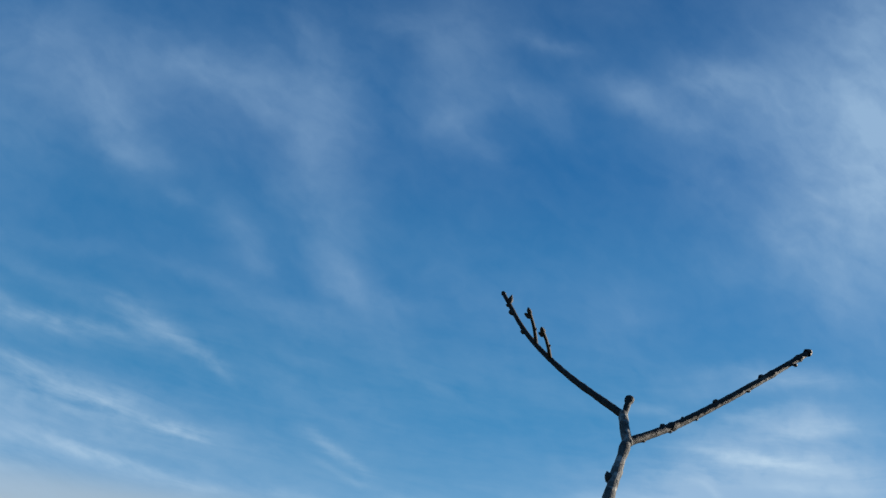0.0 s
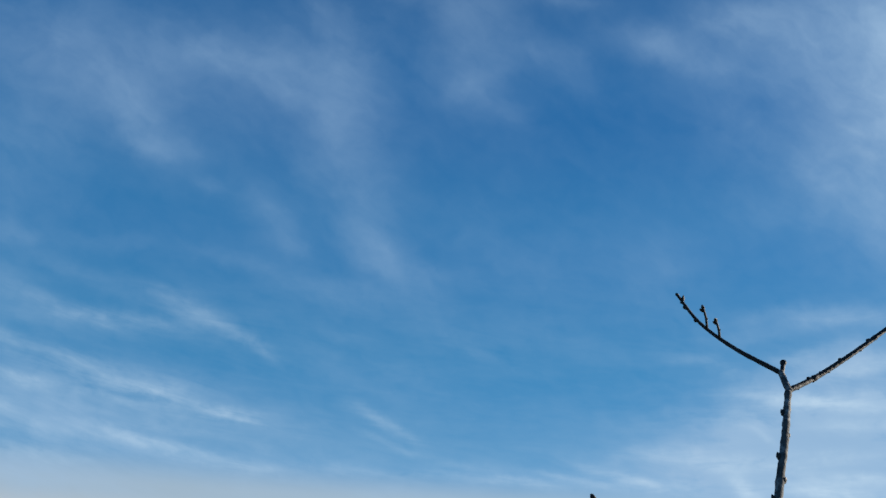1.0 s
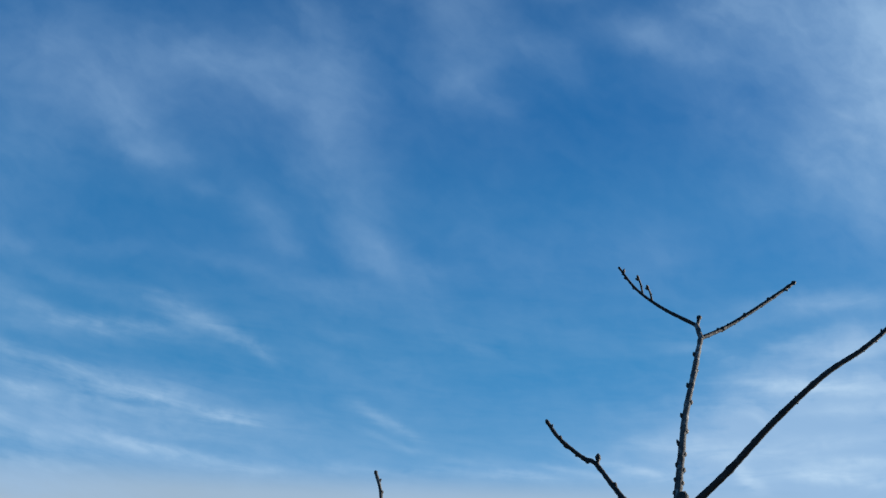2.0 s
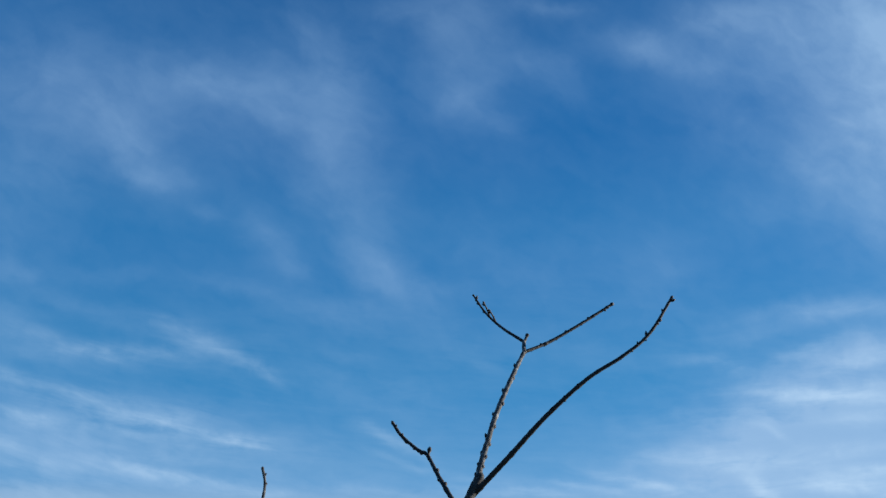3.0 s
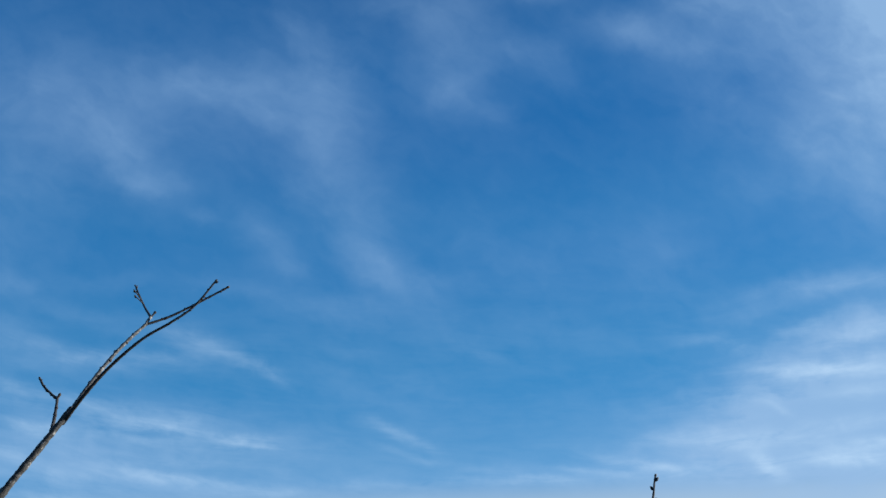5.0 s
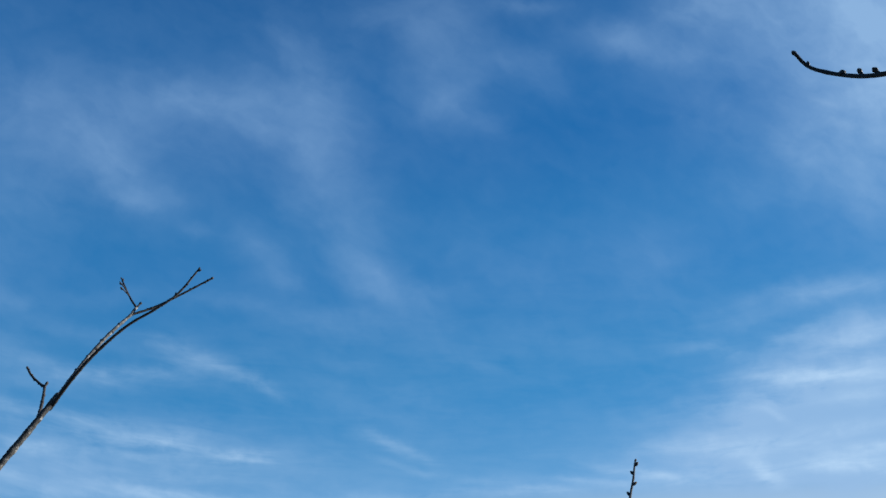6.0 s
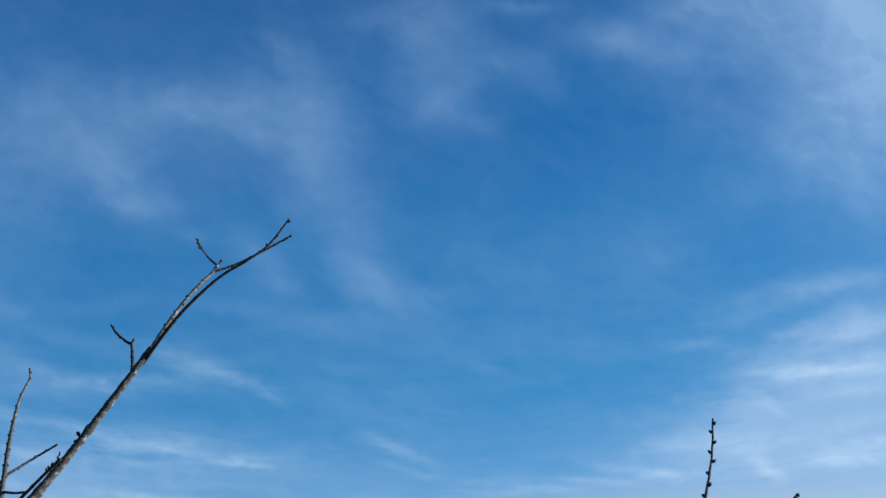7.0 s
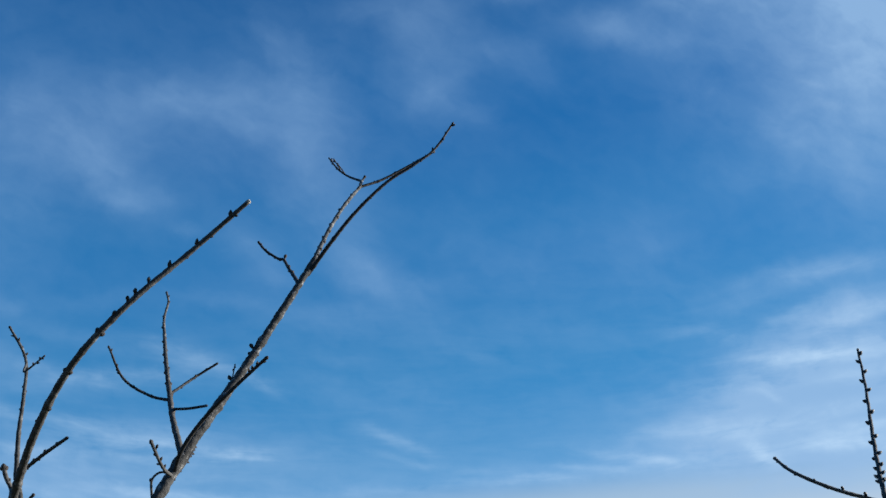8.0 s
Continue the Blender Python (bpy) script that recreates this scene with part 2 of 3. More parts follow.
# streaks bow gently: they fall to the right on one side of the field and rise on the other
bow = calc("ADD", sv, calc("MULTIPLY", su, calc("MULTIPLY_ADD", su, -0.16, 0.09)))
bowed = joined(su, bow)
soft_tex = cloud_noise(drifted, 7.0, 5.0, 0.55, 30, (0.9, 1.2, 1), 0.3).outputs["Fac"]
grain_tex = cloud_noise(drifted, 20.0, 4.0, 0.55, 32, (0.7, 1.4, 1), 0.3).outputs["Fac"]
streak_tex = cloud_noise(bowed, 1.0, 5.0, 0.56, 0, (4.0, 20.0, 1), 0.5).outputs["Fac"]
fine_tex = cloud_noise(bowed, 1.0, 5.0, 0.6, 0, (11.0, 48.0, 1), 0.6).outputs["Fac"]
low = calc("MULTIPLY_ADD", sv, -3.0, 0.1, clamp=True)
puff_tex = cloud_noise(drifted, 40.0, 3.0, 0.5, 20, (0.85, 1.15, 1), 0.2).outputs["Fac"]
mottle = calc("MULTIPLY_ADD", puff_tex, 0.42, calc("ADD", calc("MULTIPLY", soft_tex, 1.0), calc("MULTIPLY", grain_tex, 0.58)))   # about 1
streaks = calc("MULTIPLY_ADD", puff_tex, 0.5, calc("ADD", calc("MULTIPLY", streak_tex, 1.2), calc("MULTIPLY_ADD", fine_tex, 1.0, -0.35)))    # about 1
fibre = calc("ADD", calc("MULTIPLY", mottle, calc("SUBTRACT", 1.0, low)), calc("MULTIPLY", streaks, low))
veil_amount = calc("MULTIPLY", veils, calc("MAXIMUM", calc("MULTIPLY_ADD", fibre, 1.0, 0.0), 0.1))
thin = calc("MULTIPLY", calc("MAXIMUM", calc("SUBTRACT", fibre, 0.7), 0.0), 0.13)
veil_amount = calc("MINIMUM", calc("MAXIMUM", calc("ADD", veil_amount, thin), 0.0), 0.85)
ridges = calc("MAXIMUM", calc("MULTIPLY_ADD", streaks, 2.5, -1.5), 0.12)
wisp_amount = calc("MULTIPLY", calc("ADD", wisps, calc("MULTIPLY", low, 0.03)), ridges)
wisp_amount = calc("MINIMUM", wisp_amount, 0.68)

sky = node(wt, "ShaderNodeTexSky", sky_type="NISHITA")
sky.sun_disc = False
sky.sun_elevation, sky.sun_rotation = radians(SUN_EL), radians(SUN_AZ)
sky.altitude, sky.air_density, sky.dust_density, sky.ozone_density = 200.0, 1.0, 0.2, 3.0
# the blue deepens with height; the sky texture gives how its brightness runs round the sun
rise = node(wt, "ShaderNodeValToRGB")
height = dot(ray_dir, (0, 0, 1))
wt.links.new(height, rise.inputs["Fac"])
rise.color_ramp.interpolation = "EASE"
stops = ((0.0, (0.42, 0.50, 0.59)), (0.035, (0.31, 0.44, 0.585)), (0.08, (0.098, 0.305, 0.58)), (0.19, (0.040, 0.252, 0.555)), (0.35, (0.031, 0.224, 0.55)), (0.50, (0.023, 0.184, 0.507)), (0.72, (0.030, 0.150, 0.425)))
for k, (at, colour) in enumerate(stops):
    e = rise.color_ramp.elements[k] if k < 2 else rise.color_ramp.elements.new(at)
    e.position, e.color = at, (*colour, 1)
glow = node(wt, "ShaderNodeRGBToBW")
wt.links.new(sky.outputs[0], glow.inputs[0])
lift = calc("MULTIPLY", calc("POWER", calc("DIVIDE", glow.outputs[0], SKY_LEVEL), 0.3), 8.55)
deep = node(wt, "ShaderNodeVectorMath", operation="SCALE")
wt.links.new(rise.outputs["Color"], deep.inputs[0])
wt.links.new(lift, deep.inputs["Scale"])


def over(base, amount, colour):
    n = node(wt, "ShaderNodeMix", data_type="RGBA")
    wt.links.new(amount, n.inputs["Factor"])
    wt.links.new(base, n.inputs["A"])
    n.inputs["B"].default_value = (*colour, 1)
    return n.outputs["Result"]


veiled = over(deep.outputs[0], veil_amount, (2.97, 4.78, 7.22))
clouded = over(veiled, wisp_amount, (5.1, 6.95, 8.9))
back = node(wt, "ShaderNodeBackground")
back.inputs["Strength"].default_value = SKY_STRENGTH
wt.links.new(clouded, back.inputs["Color"])
wt.links.new(back.outputs[0], node(wt, "ShaderNodeOutputWorld").inputs["Surface"])

sun_data = bpy.data.lights.new("sun", "SUN")
sun_data.energy, sun_data.angle, sun_data.color = 5.0, radians(0.53), (1.0, 0.94, 0.86)
sun = new("sun", sun_data)
az, el = radians(SUN_AZ), radians(SUN_EL)
sun.matrix_world = look((60 * math.sin(az) * math.cos(el), 60 * math.cos(az) * math.cos(el), 60 * math.sin(el)), (0, 0, 0))


# ---- materials ----
def material(name, rough, dark, light, scale, spread=(0.35, 0.65), bump=0.3, bump_scale=90.0, stretch=(1, 1, 1), patch=None, patch_at=(0.6, 0.7), patch_scale=30.0, spots=None):
    """Two tones mixed by a coarse and a fine noise, patches of a third tone, small pale pores, and relief."""
    mat = bpy.data.materials.new(name)
    mat.use_nodes = True
    t = mat.node_tree
    bsdf = t.nodes["Principled BSDF"]
    bsdf.inputs["Roughness"].default_value = rough
    bsdf.inputs["Specular IOR Level"].default_value = 0.15
    co = node(t, "ShaderNodeTexCoord").outputs["Object"]
    mp = node(t, "ShaderNodeMapping")
    mp.inputs["Scale"].default_value = stretch
    t.links.new(co, mp.inputs["Vector"])

    def tex(s, d, r=0.6):
        n = node(t, "ShaderNodeTexNoise")
        n.inputs["Scale"].default_value, n.inputs["Detail"].default_value, n.inputs["Roughness"].default_value = s, d, r
        t.links.new(mp.outputs[0], n.inputs["Vector"])
        return n.outputs["Fac"]

    def ramp(fac, a, b):
        n = node(t, "ShaderNodeMapRange")
        n.inputs["From Min"].default_value, n.inputs["From Max"].default_value = a, b
        t.links.new(fac, n.inputs["Value"])
        return n.outputs["Result"]

    def blend(fac, a, b):
        n = node(t, "ShaderNodeMix", data_type="RGBA")
        t.links.new(fac, n.inputs["Factor"])
        for key, v in (("A", a), ("B", b)):
            if isinstance(v, tuple):
                n.inputs[key].default_value = (*v, 1)
            else:
                t.links.new(v, n.inputs[key])
        return n.outputs["Result"]

    two = node(t, "ShaderNodeMath", operation="MULTIPLY_ADD")
    t.links.new(tex(scale * 7, 4), two.inputs[0])
    two.inputs[1].default_value = 0.5
    half = node(t, "ShaderNodeMath", operation="MULTIPLY")
    t.links.new(tex(scale, 4), half.inputs[0])
    half.inputs[1].default_value = 0.5
    t.links.new(half.outputs[0], two.inputs[2])
    col = blend(ramp(two.outputs[0], *spread), dark, light)
    if patch:
        col = blend(ramp(tex(patch_scale, 5, 0.7), *patch_at), col, patch)
    if spots:
        v = node(t, "ShaderNodeTexVoronoi")
        v.inputs["Scale"].default_value = 260.0
        t.links.new(mp.outputs[0], v.inputs["Vector"])
        col = blend(ramp(v.outputs["Distance"], 0.22, 0.12), col, spots)
    t.links.new(col, bsdf.inputs["Base Color"])
    bp = node(t, "ShaderNodeBump")
    bp.inputs["Strength"].default_value, bp.inputs["Distance"].default_value = bump, 0.004
    t.links.new(tex(bump_scale, 6, 0.65), bp.inputs["Height"])
    t.links.new(bp.outputs[0], bsdf.inputs["Normal"])
    return mat


OLD_BARK = material("old_bark", 0.85, (0.024, 0.024, 0.023), (0.076, 0.076, 0.073), 60.0, (0.36, 0.64), 0.6, 170.0,
                    patch=(0.25, 0.25, 0.24), patch_at=(0.55, 0.66), patch_scale=95.0)
YOUNG_BARK = material("young_bark", 0.85, (0.03, 0.03, 0.029), (0.09, 0.089, 0.086), 95.0, (0.38, 0.62), 0.5, 200.0,
                      patch=(0.20, 0.199, 0.19), patch_at=(0.55, 0.69), patch_scale=90.0)
PALE_BARK = material("pale_bark", 0.85, (0.034, 0.034, 0.033), (0.115, 0.115, 0.111), 85.0, (0.36, 0.60), 0.5, 200.0,
                     patch=(0.30, 0.30, 0.289), patch_at=(0.53, 0.66), patch_scale=80.0)
DARK_BARK = material("dark_bark", 0.7, (0.014, 0.014, 0.014), (0.046, 0.045, 0.044), 60.0, (0.36, 0.64), 0.4, 180.0,
                     patch=(0.11, 0.109, 0.104), patch_at=(0.58, 0.74), patch_scale=110.0)
BUD_SKIN = material("bud_skin", 0.6, (0.022, 0.019, 0.017), (0.065, 0.055, 0.047), 220.0, (0.35, 0.65), 0.5, 600.0)
CUT_WOOD = material("cut_wood", 0.8, (0.34, 0.30, 0.24), (0.55, 0.50, 0.42), 200.0, (0.35, 0.65), 0.4, 500.0)
TRUNK_BARK = material("trunk_bark", 0.9, (0.05, 0.042, 0.035), (0.2, 0.175, 0.145), 12.0, (0.36, 0.64), 1.0, 60.0, (1, 1, 0.35),
                      patch=(0.27, 0.29, 0.22), patch_at=(0.58, 0.7), patch_scale=9.0)
MEADOW = material("meadow", 0.95, (0.045, 0.05, 0.022), (0.13, 0.12, 0.055), 0.22, (0.36, 0.64), 0.6, 6.0,
                  patch=(0.16, 0.13, 0.085), patch_at=(0.56, 0.7), patch_scale=0.05)
# far grove: bluish grey, with the haze of distance painted into the base colour
HAZED_TWIGS = material("hazed_twigs", 0.95, (0.15, 0.18, 0.19), (0.26, 0.295, 0.31), 0.8, (0.35, 0.65), 0.2, 3.0)


# ---- ground: one sheet out to the horizon ----
def mesh_of(bm, name, mat, smooth=True):
    me = bpy.data.meshes.new(name)
    bm.normal_update()
    bm.to_mesh(me)
    bm.free()
    me.materials.append(mat)
    if smooth:
        me.polygons.foreach_set("use_smooth", [True] * len(me.polygons))
    return me


bm = bmesh.new()
rings = [0.0] + [1.2 * 1.22 ** k for k in range(41)]
turns = 72
last = None
for r in rings:
    row = []
    for k in range(turns if r else 1):
        a = 2 * math.pi * k / turns
        x, y = r * math.cos(a), r * math.sin(a)
        rise = 0.05 * noise.noise((x * 0.4, y * 0.4, 0)) + min(r / 60, 1.0) * 0.5 * noise.noise((x * 0.013, y * 0.013, 3)) if r < 500 else 0.0
        row.append(bm.verts.new((x, y, rise if r else 0.0)))
    if last is not None:
        for k in range(turns):
            if len(last) == 1:
                bm.faces.new((last[0], row[k], row[(k + 1) % turns]))
            else:
                bm.faces.new((last[k], row[k], row[(k + 1) % turns], last[(k + 1) % turns]))
    last = row
ground = new("ground", mesh_of(bm, "ground", MEADOW))
tagged(ground, "rough winter meadow of short yellowed grass out to the horizon", "ground", kind="structure")


# ---- fruit tree ----
def part(name, data, parent, label=""):
    ob = new(name, data)
    ob.parent = parent
    return tagged(ob, label)


def curve_points(points, per=7):
    """A smooth line through the points."""
    c = [Vector(p) for p in points]
    c = [2 * c[0] - c[1]] + c + [2 * c[-1] - c[-2]]
    out = []
    for i in range(1, len(c) - 2):
        p0, p1, p2, p3 = c[i - 1:i + 3]
        for k in range(per):
            s = k / per
            out.append(0.5 * (2 * p1 + (p2 - p0) * s + (2 * p0 - 5 * p1 + 4 * p2 - p3) * s * s + (3 * p1 - p0 - 3 * p2 + p3) * s ** 3))
    out.append(c[-2])
    return out


def even(points, step):
    """The line resampled at even steps, with the share of its length at each."""
    run = [0.0]
    for a, b in zip(points, points[1:]):
        run.append(run[-1] + (b - a).length)
    n = max(4, int(run[-1] / step))
    out, j = [], 0
    for k in range(n + 1):
        want = run[-1] * k / n
        while j < len(run) - 2 and run[j + 1] < want:
            j += 1
        s = (want - run[j]) / max(run[j + 1] - run[j], 1e-9)
        out.append(points[j].lerp(points[j + 1], s))
    return out, run[-1]


class Shoot:
    """A tapering, slightly knobbly stem along a line; keeps its own line so that buds can sit on it."""

    def __init__(self, tree, name, points, r0, r1, mat, label="", sides=10, knobs=(), end="bud", step=None, rough=0.07, swell=0.0, zigzag=(0.0, 0.03), rings=0):
        knobs = list(knobs) + [((k + 0.5 + random.uniform(-0.3, 0.3)) / rings, random.uniform(0.08, 0.2)) for k in range(rings)]
        self.line, self.length = even(curve_points(points), step or max(0.0025, min(r0, 0.02) * 0.8))
        n = len(self.line) - 1
        if zigzag[0]:
            for k in range(1, n):
                t = (self.line[k + 1] - self.line[k]).normalized()
                bend = math.asin(math.sin(math.pi * self.length * k / n / zigzag[1])) * 0.64
                self.line[k] = self.line[k] + self.out_from(t, 0) * (bend * zigzag[0])
        self.r0, self.r1, self.n = r0, r1, n
        seed = random.random() * 50
        bm = bmesh.new()
        tan = (self.line[1] - self.line[0]).normalized()
        ref = tan.orthogonal().normalized()
        rows = []
        for k, p in enumerate(self.line):
            t = (self.line[min(k + 1, n)] - self.line[max(k - 1, 0)]).normalized()
            ref = (ref - t * ref.dot(t)).normalized()
            side = t.cross(ref)
            s = k / n
            r = r0 + (r1 - r0) * s + swell * r0 * math.exp(-s * 14)
            for at, amount in knobs:
                r *= 1 + amount * math.exp(-((s - at) * self.length / (0.9 * (r0 + r1) / 2)) ** 2)
            row = []
            for q in range(sides):
                a = 2 * math.pi * q / sides
                d = ref * math.cos(a) + side * math.sin(a)
                lump = 1 + rough * noise.noise(p * (0.6 / max(r, 0.002)) + d * 0.8 + Vector((seed, 0, 0)))
                row.append(bm.verts.new(p + d * (r * lump)))
            rows.append(row)
        for a, b in zip(rows, rows[1:]):
            for q in range(sides):
                bm.faces.new((a[q], a[(q + 1) % sides], b[(q + 1) % sides], b[q]))
        tip = self.line[-1] + (self.line[-1] - self.line[-2]).normalized() * r1 * (0.15 if end == "cut" else 0.8)
        v = bm.verts.new(tip)
        for q in range(sides):
            bm.faces.new((rows[-1][q], rows[-1][(q + 1) % sides], v))
        bm.faces.new(list(reversed(rows[0])))
        self.ob = part(name, mesh_of(bm, name, mat), tree, label)
        if end == "cut":
            self.cut_face()
        elif end == "bud":
            z = r1 / 0.00168
            self.bud(max(0.0, 1.0 - 0.0062 * z / self.length), None, z, lean=0.0, kind=2)

    def at(self, s):
        x = min(max(s, 0.0), 1.0) * self.n
        k = min(int(x), self.n - 1)
        p = self.line[k].lerp(self.line[k + 1], x - k)
        t = (self.line[min(k + 2, self.n)] - self.line[max(k - 1, 0)]).normalized()
        return p, t, self.r0 + (self.r1 - self.r0) * s

    def out_from(self, t, angle):
        """A direction square to the stem; 0 degrees is to the east side, 90 towards the sky side."""
        e = Vector((1, 0.05, 0))
        e = (e - t * e.dot(t)).normalized()
        return e * math.cos(radians(angle)) + t.cross(e) * math.sin(radians(angle))

    def bud(self, s, angle=None, size=1.0, lean=48.0, kind=0):
        p, t, r = self.at(s)
        o = self.out_from(t, 0 if angle is None else angle)
        way = (t * math.cos(radians(lean)) + o * math.sin(radians(lean))).normalized()
        base = p + (o * r * 0.75 if angle is not None else t * r * 0.3)
        b = part("bud", BUDS[kind], self.ob)
        m = way.to_track_quat("Z", "X").to_matrix().to_4x4()
        b.matrix_basis = Matrix.Translation(base) @ m @ pose(0, 0, 0, 0, 0, random.uniform(0, 360)) @ Matrix.Diagonal((size, size, size * random.uniform(0.9, 1.15), 1))
        return b

    def buds(self, start, stop, count, angle=0.0, turn=144.0, size=1.0, lean=45.0, kind=0, jitter=12.0):
        for k in range(count):
            s = start + (stop - start) * (k + random.uniform(-0.18, 0.18)) / max(count - 1, 1)
            self.bud(s, angle + turn * k + random.uniform(-jitter, jitter), size * random.uniform(0.8, 1.2), lean + random.uniform(-8, 8), kind)

    def cut_face(self):
        p, t, r = self.at(1.0)
        bm = bmesh.new()
        bmesh.ops.create_cone(bm, cap_ends=True, segments=12, radius1=r * 1.1, radius2=r * 0.9, depth=r * 1.3)
        b = part("cut_end", mesh_of(bm, "cut_end", CUT_WOOD, False), self.ob, "pale weathered pruning cut")
        b.matrix_basis = Matrix.Translation(p + t * r * 0.35) @ t.to_track_quat("Z", "X").to_matrix().to_4x4()


def bud_mesh(name, profile, flat=1.0, scales=0.0):
    """A bud turned from (height, radius) in millimetres, with overlapping scales as ridges."""
    bm = bmesh.new()
    rows = []
    for h, r in profile:
        row = []
        for q in range(9):
            a = 2 * math.pi * q / 9
            k = r * (1 + scales * math.cos(3 * a + h * 1.7))
            row.append(bm.verts.new((k * math.cos(a) * 0.001, k * flat * math.sin(a) * 0.001, h * 0.001)))
        rows.append(row)
    for a, b in zip(rows, rows[1:]):
        for q in range(9):
            bm.faces.new((a[q], a[(q + 1) % 9], b[(q + 1) % 9], b[q]))
    bm.faces.new(rows[-1])
    return mesh_of(bm, name, BUD_SKIN)


BUDS = [
    bud_mesh("pointed_bud", [(-0.8, 1.2), (0.4, 1.7), (1.6, 1.75), (2.9, 1.3), (4.0, 0.7), (4.7, 0.15)], 0.85, 0.08),
    bud_mesh("blunt_bud", [(-1.0, 1.9), (0.2, 2.0), (1.0, 1.7), (1.8, 1.1), (2.2, 0.3)], 0.9, 0.12),
    bud_mesh("spur_bud", [(-1.0, 1.3), (1.0, 1.25), (2.2, 1.4), (3.2, 2.1), (4.6, 2.2), (6.0, 1.5), (7.0, 0.4)], 0.9, 0.12),
]

tree = new("fruit_tree")
tree.location = (0.42, 0.30, 0.0)
tagged(tree, "leafless fruit tree with grey-brown bark and winter buds", "tree")


def stem(name, points, r0, r1, mat=YOUNG_BARK, label="", **more):
    base = tree.location
    return Shoot(tree, name, [Vector(p) - base for p in points], r0, r1, mat, label, **more)


# trunk and limbs
stem("trunk", [(0.42, 0.30, -0.06), (0.43, 0.31, 0.35), (0.40, 0.30, 0.72), (0.42, 0.29, 1.0)], 0.075, 0.055, TRUNK_BARK,
     "grey fissured trunk", sides=18, end="none", rough=0.22, swell=0.35, step=0.03)
stem("limb", [(0.42, 0.29, 0.96), (0.25, 0.22, 1.35), (0.02, 0.12, 1.85), (-0.19, 0.19, 2.35), (-0.165, 0.2210, 2.638)], 0.040, 0.0092, OLD_BARK, "grey-brown limb with pale lichen", sides=14, end="none", rough=0.15, step=0.02)
stem("limb", [(0.41, 0.28, 0.94), (0.22, 0.02, 1.4), (-0.05, -0.06, 2.0), (-0.22, -0.04, 2.45), (-0.25, -0.02, 2.60)], 0.034, 0.0115, OLD_BARK, sides=14, end="none", rough=0.15, step=0.02)
stem("limb", [(0.42, 0.32, 0.97), (0.2, 0.5, 1.5), (-0.2, 0.55, 2.1), (-0.47, 0.5, 2.55), (-0.52, 0.478, 2.732)], 0.034, 0.0045, OLD_BARK, sides=14, end="none", rough=0.15, step=0.02)
stem("limb", [(0.43, 0.30, 0.97), (0.72, 0.5, 1.45), (1.05, 0.72, 2.0), (1.22, 0.85, 2.40), (1.25, 0.88, 2.52)], 0.038, 0.0100, OLD_BARK, sides=14, end="none", rough=0.15, step=0.02)
stem("limb", [(0.43, 0.28, 0.95), (0.8, 0.05, 1.35), (1.35, -0.3, 1.9), (1.68, -0.5, 2.4), (1.70, -0.62, 2.70)], 0.036, 0.0120, OLD_BARK, sides=14, end="none", rough=0.15, step=0.02)
def set_buds(shoot, rows, lean=42):
    for s, angle, size, kind in rows:
        shoot.bud(s, angle, size, lean, kind)


# leading branch and its upper fork
lead = stem("branch", [(-0.1668, 0.2216, 2.6350), (-0.1193, 0.2717, 2.7435), (-0.0630, 0.3246, 2.8502), (0.0003, 0.3667, 2.9681), (0.0660, 0.4044, 3.0900)], 0.0092, 0.0061, OLD_BARK, "thick grey-brown branch with pale lichen", sides=22, end="none", rough=0.2, step=0.004, rings=9)
set_buds(lead, ((0.599, 200, 1.7, 2), (0.577, 210, 1.9, 1), (0.468, 210, 1.6, 2), (0.457, 210, 1.6, 1), (0.215, 210, 1.6, 1), (0.283, 10, 1.3, 1), (0.588, 30, 1.6, 1), (0.115, 20, 1.6, 1)), 62)
leader = stem("branch", [(0.056, 0.403, 3.070), (0.073, 0.434, 3.129), (0.091, 0.467, 3.186), (0.115, 0.502, 3.244), (0.143, 0.552, 3.306)], 0.0045, 0.0033, PALE_BARK, "pale upright shoot with rows of short buds", end="none", rough=0.17, rings=12)
set_buds(leader, ((0.840, 190, 1.6, 0), (0.744, 20, 1.5, 1), (0.624, 190, 1.6, 0), (0.543, 0, 1.8, 1), (0.454, 180, 1.6, 0), (0.385, 0, 1.6, 1), (0.308, 180, 1.6, 0), (0.269, 0, 1.6, 1), (0.211, 180, 1.6, 1), (0.192, 350, 1.8, 1), (0.143, 170, 1.5, 1), (0.133, 350, 1.5, 1), (0.084, 180, 1.4, 1)), 28)
arching = stem("branch", [(0.0500, 0.4030, 3.0580), (0.1052, 0.3740, 3.1120), (0.1580, 0.3645, 3.1665), (0.2185, 0.3637, 3.2190), (0.2715, 0.3712, 3.2530), (0.3160, 0.3820, 3.2900), (0.3574, 0.3920, 3.3500)], 0.0042, 0.0020, DARK_BARK, "long arching shoot, smooth and dark", end="bud", rough=0.11, rings=9)
set_buds(arching, ((0.818, 180, 1.4, 0), (0.770, 190, 0.8, 0), (0.799, 0, 0.7, 0), (0.931, 160, 1.0, 0), (0.894, 340, 1.4, 1), (0.880, 0, 1.0, 1), (0.983, 0, 1.4, 0), (0.736, 10, 0.9, 1), (0.685, 0, 0.7, 1), (0.445, 10, 1.0, 1), (0.453, 170, 0.8, 1)))
stem("twig", [(0.1425, 0.549, 3.302), (0.1425, 0.558, 3.314), (0.1440, 0.571, 3.3275)], 0.0037, 0.0033, PALE_BARK, "last length of the upright shoot", end="none", rough=0.1)
